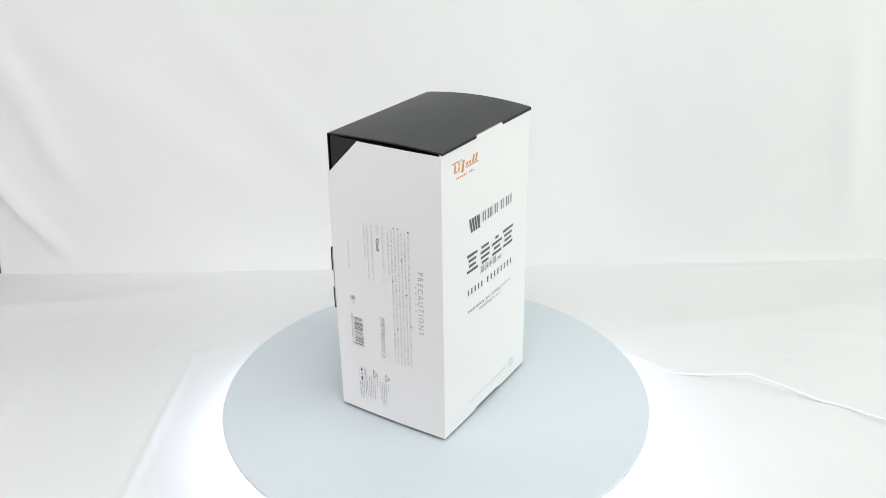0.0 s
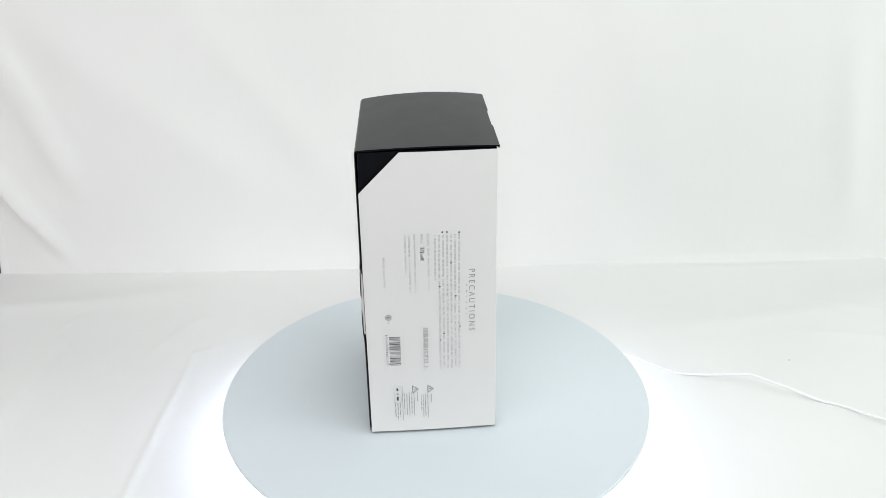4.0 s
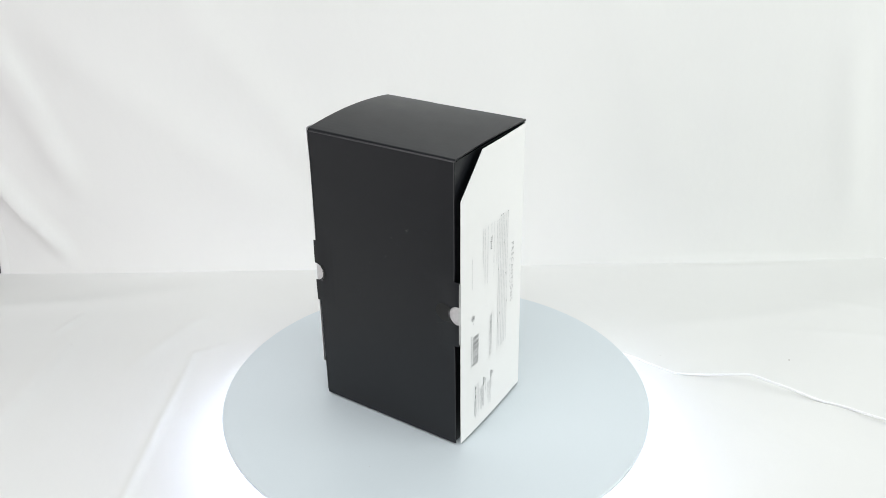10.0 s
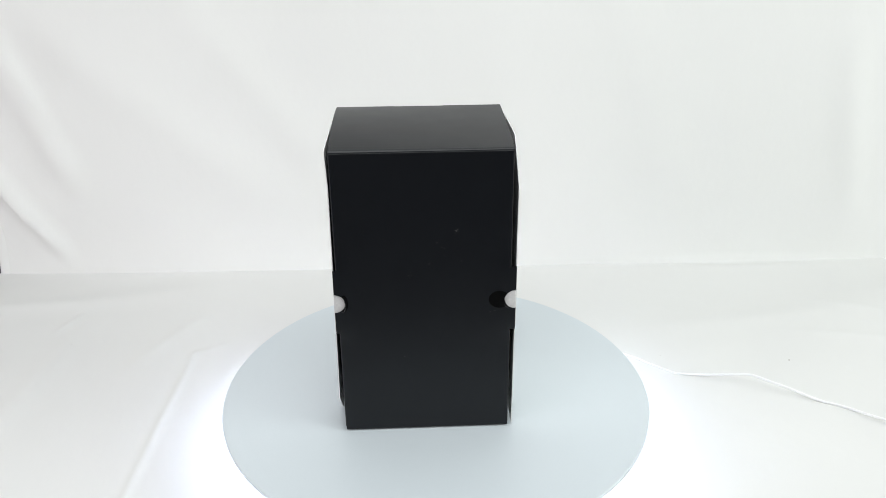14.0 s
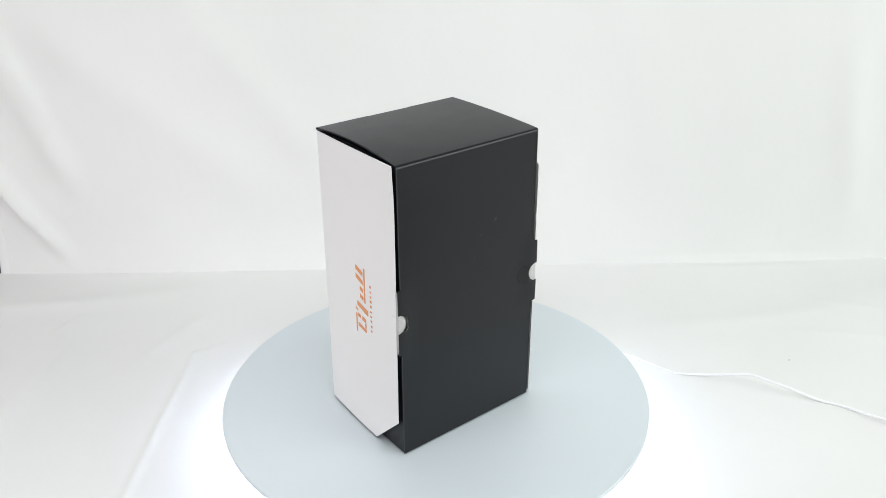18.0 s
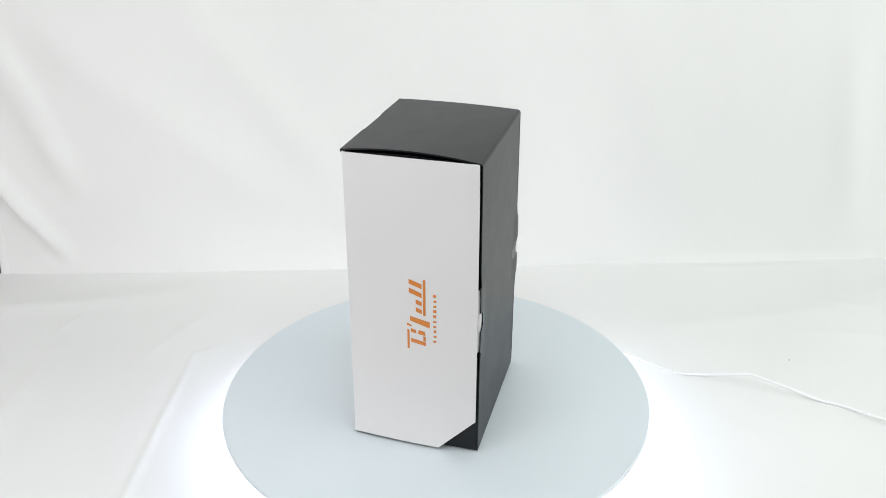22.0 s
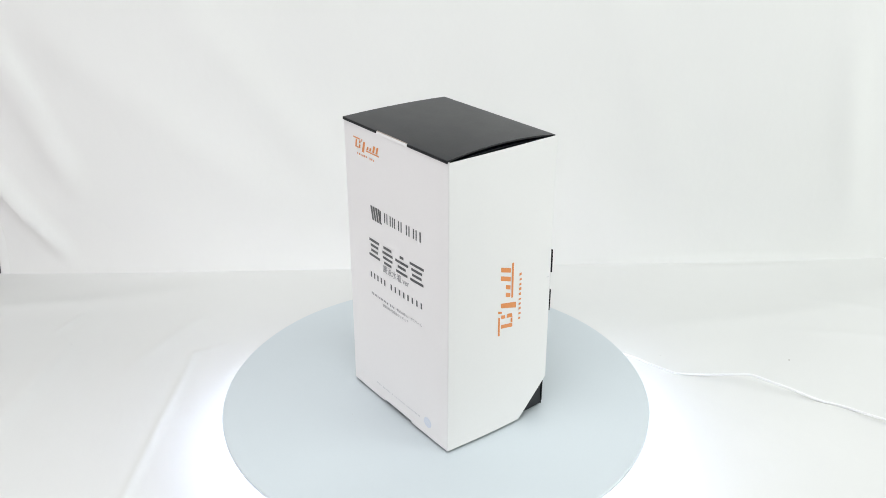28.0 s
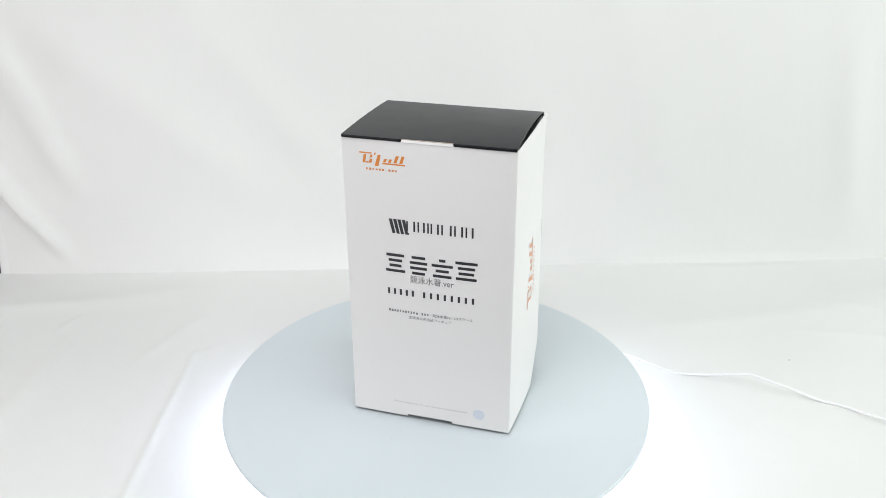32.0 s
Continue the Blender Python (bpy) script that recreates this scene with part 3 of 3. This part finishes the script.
FLOOR_CREASES = [((-0.2945, -0.16), (-0.2885, 0.140), 0.0056, 0.0016, 0.008), ((-0.469, 0.198), (-0.455, 0.230), 0.0040, 0.0026, 0.008),
                 ((-0.2885, 0.143), (-0.2550, 0.163), 0.0036, 0.0014, 0.012), ((0.288, 0.058), (0.3635, -0.020), 0.0030, 0.0010, 0.03),
                 ((-0.60, 0.236), (-0.50, 0.262), 0.012, 0.0012, 0.03), ((0.520, 0.244), (0.590, 0.209), 0.007, 0.0016, 0.03), ((0.465, 0.174), (0.545, 0.158), 0.007, 0.0014, 0.03),
                 ((-0.345, 0.140), (-0.315, 0.200), 0.010, 0.0022, 0.04), ((-0.46, 0.03), (-0.45, 0.135), 0.016, 0.0035, 0.06),
                 ((-0.57, 0.24), (-0.36, 0.30), 0.022, 0.0025, 0.06), ((0.33, 0.20), (0.52, 0.23), 0.020, 0.0020, 0.06)]
WALL_CREASES = [((-0.598, 0.150), (-0.566, 0.092), 0.0045, 0.0040, 0.015), ((-0.545, 0.318), (-0.520, 0.262), 0.008, 0.0030, 0.03),
                ((-0.570, 0.345), (-0.500, 0.170), 0.020, 0.0080, 0.05), ((-0.600, 0.158), (-0.538, 0.062), 0.012, 0.0110, 0.035),
                ((-0.46, 0.31), (-0.27, 0.14), 0.030, 0.0035, 0.06), ((-0.30, 0.36), (-0.18, 0.20), 0.025, 0.0025, 0.06), ((0.24, 0.36), (0.33, 0.16), 0.035, 0.0016, 0.06),
                ((0.545, 0.30), (0.575, 0.12), 0.022, 0.0030, 0.05)]


def cloth_point(x, s, lift=0.0):
    """Place on the cloth: x across, s along it, measured from the bend's start (negative on the floor)."""
    wall_y = WALL_Y + 0.02 * max(0.0, x - 0.1) - 0.006 * max(0.0, -x - 0.1) + 0.003 * noise.noise((x * 5.0, 7.7, 0.0))
    rise, run = lift_off(x)
    wall_y -= 1.3 * (rise - 0.0028)
    arc = BEND * math.pi / 2
    start = wall_y - BEND
    if s < 0:
        d = max(0.0, s + run) / run
        y, z, ny, nz = start + s, rise * d * d, 0.0, 1.0
    elif s < arc:
        a = s / BEND
        y, z, ny, nz = start + BEND * math.sin(a), rise + BEND * (1 - math.cos(a)), -math.sin(a), math.cos(a)
    else:
        z = rise + BEND + s - arc
        low = 1 - min((z - rise - BEND) / 0.07, 1.0)  # the cloth leans back a little above the crease
        y, ny, nz = wall_y + (0.0095 if x < 0 else 0.0095 * math.exp(-x / 0.3)) * (1 - low * low), -1.0, 0.0
    h = lift
    w = 1 - min(max((s + 0.01) / (arc + 0.02), 0), 1)
    for a, b, width, height, soft in FLOOR_CREASES:
        if w > 0:
            h += w * bump(Vector((x, y)), Vector(a), Vector(b), width, height, soft)
    for a, b, width, height, soft in WALL_CREASES:
        if w < 1:
            h += (1 - w) * bump(Vector((x, z)), Vector(a), Vector(b), width, height, soft)
    h += (1 - w) * 0.008 * noise.noise((x * 3.1, 0.5, z * 1.9)) + (1 - w) * (0.0030 if x < 0 else 0.0030 * math.exp(-(x / 0.25) ** 2) + 0.0008) * noise.noise((x * 9, 3.5, z * 5))
    # the cloth rides up a little towards its two sides
    far = 1 - min(max((y - 0.27) / 0.085, 0), 1)
    deep = min(max((y - 0.10) / 0.10, 0), 1)
    h += w * far * (0.20 * max(0.0, -x - 0.36) ** 2 + 0.16 * deep * max(0.0, x - 0.38) ** 2)
    flat = 1 - math.exp(-((x * x + (y - 0.0) ** 2) / 0.045)) 
    h += (1 - w) * 0.0011 * noise.noise((x * 17 + z * 9, 1.5, z * 13))
    h += w * flat * 0.0007 * noise.noise((x * 26 + y * 12, y * 11, 5.1)) * min(max((0.22 - x) / 0.1, 0), 1)
    h += w * flat * 0.0016 * (noise.noise((x * 9, y * 7, 2.2)) + 0.6)
    return Vector((x, y + ny * h, z + nz * max(h, -0.001)))


def cloth_left(s):
    return -1.05 + 0.4388 * math.exp(-((s - 0.036) / 0.095) ** 6)


def build_cloth():
    cloth = tagged(new("backdrop_cloth"), "white cotton backdrop cloth sweeping up from the floor, softly creased", "cloth", kind="structure")
    ss = spans([-0.645, -0.50], 0.03) + spans([-0.50, -0.02], 0.005)[1:] + spans([-0.02, -0.002], 0.003)[1:] + spans([-0.002, 0.008], 0.0006)[1:] + spans([0.008, 0.064], 0.004)[1:] + spans([0.064, 0.45], 0.006)[1:] + spans([0.45, 1.10], 0.05)[1:]
    inner = spans([-0.60, -0.312], 0.005) + spans([-0.312, -0.270], 0.0011)[1:] + spans([-0.270, 0.60], 0.008)[1:] + spans([0.60, 0.95], 0.03)[1:]
    bm = bmesh.new()
    rows = []
    for s in ss:
        xs = [cloth_left(s)] + [cloth_left(s) + (-0.60 - cloth_left(s)) * k / 6 for k in range(1, 6)] + inner
        rows.append([bm.verts.new(cloth_point(x, s)) for x in xs])
    for a, b in zip(rows, rows[1:]):
        for i in range(len(a) - 1):
            bm.faces.new((a[i], a[i + 1], b[i + 1], b[i]))
    part("sheet", bm, CLOTH, cloth, "", True)
    bm = bmesh.new()
    rows = []
    for s in [v for v in ss if -0.35 < v < 0.5]:
        left = cloth_left(s)
        rows.append([bm.verts.new(cloth_point(left + dx, s, up)) for dx, up in ((-0.0008, -0.0005), (-0.0008, 0.0010), (0.0012, 0.0018), (0.0050, 0.0014), (0.0080, 0.0012), (0.0112, 0.0))])
    for a, b in zip(rows, rows[1:]):
        for i in range(5):
            bm.faces.new((a[i], a[i + 1], b[i + 1], b[i]))
    part("hem", bm, CLOTH, cloth, "stitched white hem", True)
    rnd = random.Random(5)
    for x, y, s in ((0.4160, 0.1140, 0.0011), (-0.4421, 0.1630, 0.0006), (0.2667, 0.1253, 0.0006)):
        bm = bmesh.new()
        bmesh.ops.create_icosphere(bm, subdivisions=1, radius=s)
        top = cloth_point(x, y - WALL_Y + BEND).z
        for v in bm.verts:
            v.co = Vector((v.co.x * rnd.uniform(0.7, 1.2) + x, v.co.y * rnd.uniform(0.7, 1.2) + y, v.co.z * 0.4 + top + s * 0.3))
        part("dust_speck", bm, DUST, cloth)
    return cloth


def build_cable():
    """A white power cable from under the disc, lifting off the cloth for a stretch."""
    pts = [(0.108, 0.150, 0.010), (0.165, 0.152, 0.004), (0.2245, 0.13, 0.0016), (0.2505, 0.1089, 0.0016), (0.267, 0.0956, 0.0016), (0.278, 0.0879, 0.002), (0.3079, 0.0795, 0.0055), (0.3350, 0.0690, 0.0125), (0.3525, 0.0645, 0.0145), (0.3725, 0.0515, 0.0130), (0.3905, 0.0452, 0.0085), (0.4150, 0.0328, 0.0032), (0.4426, 0.0193, 0.0018), (0.4715, -0.0075, 0.0053), (0.56, -0.062, 0.0080), (0.72, -0.12, 0.0016)]
    pts = [Vector(p) for p in pts]
    line = []
    for i in range(len(pts) - 1):
        p0, p1, p2, p3 = pts[max(i - 1, 0)], pts[i], pts[i + 1], pts[min(i + 2, len(pts) - 1)]
        for k in range(8):
            t = k / 8
            line.append(0.5 * (2 * p1 + (p2 - p0) * t + (2 * p0 - 5 * p1 + 4 * p2 - p3) * t * t + (3 * p1 - p0 - 3 * p2 + p3) * t ** 3))
    line.append(pts[-1])
    bm = bmesh.new()
    rings = []
    for i, p in enumerate(line):
        d = (line[min(i + 1, len(line) - 1)] - line[max(i - 1, 0)]).normalized()
        side = d.cross(Vector((0, 0, 1))).normalized()
        up = side.cross(d)
        rings.append([bm.verts.new(p + 0.0014 * (side * math.cos(a) + up * math.sin(a))) for a in (2 * math.pi * k / 10 for k in range(10))])
    for a, b in zip(rings, rings[1:]):
        for k in range(10):
            bm.faces.new((a[k], a[(k + 1) % 10], b[(k + 1) % 10], b[k]))
    bm.faces.new(rings[0])
    bm.faces.new(rings[-1][::-1])
    return tagged(finish("power_cable", bm, CABLE, True), "thin white power cable lying on the cloth", "cable")


# ---- the room that closes the place ----
def build_room():
    xs, ys, zs = (-1.9, 1.9), (-2.4, 1.3), (-0.008, 2.45)
    for name, size, mat in (("floor", (*xs, *ys, zs[0] - 0.1, zs[0]), FLOOR_GREY), ("ceiling", (*xs, *ys, zs[1], zs[1] + 0.1), WALL_PAINT),
                            ("wall_north", (*xs, ys[1], ys[1] + 0.1, zs[0], zs[1]), WALL_PAINT), ("wall_south", (*xs, ys[0] - 0.1, ys[0], zs[0], zs[1]), WALL_PAINT),
                            ("wall_west", (xs[0] - 0.1, xs[0], ys[0] - 0.1, ys[1] + 0.1, zs[0], zs[1]), WALL_PAINT), ("wall_east", (xs[1], xs[1] + 0.1, ys[0] - 0.1, ys[1] + 0.1, zs[0], zs[1]), WALL_PAINT)):
        tagged(finish(name, box_mesh(*size), mat), "plain dark grey floor" if name == "floor" else "plain pale " + name.split("_")[0], name.split("_")[0], kind="structure")


build_room()
build_cloth()
turntable, disc = build_turntable()
build_cable()
carton = build_carton()

# turn of the disc and of the carton on it, in degrees, every two seconds
TURN = (0.0, 17.91, 35.83, 53.76, 71.70, 89.64, 107.59, 125.53, 143.47, 161.40, 179.32, 197.22, 215.11, 232.97, 250.82, 268.65, 286.48)


def motions():
    walk(disc, [(2.0 * i, pose(0.0006, 0.0004, DISC_TOP - LIFT, 0, 0, a)) for i, a in enumerate(TURN)])
    walk(carton, [(2.0 * i, pose(0.0, 0.0, DISC_TOP, 0, 0, 56.28 + a)) for i, a in enumerate(TURN)])


motions()
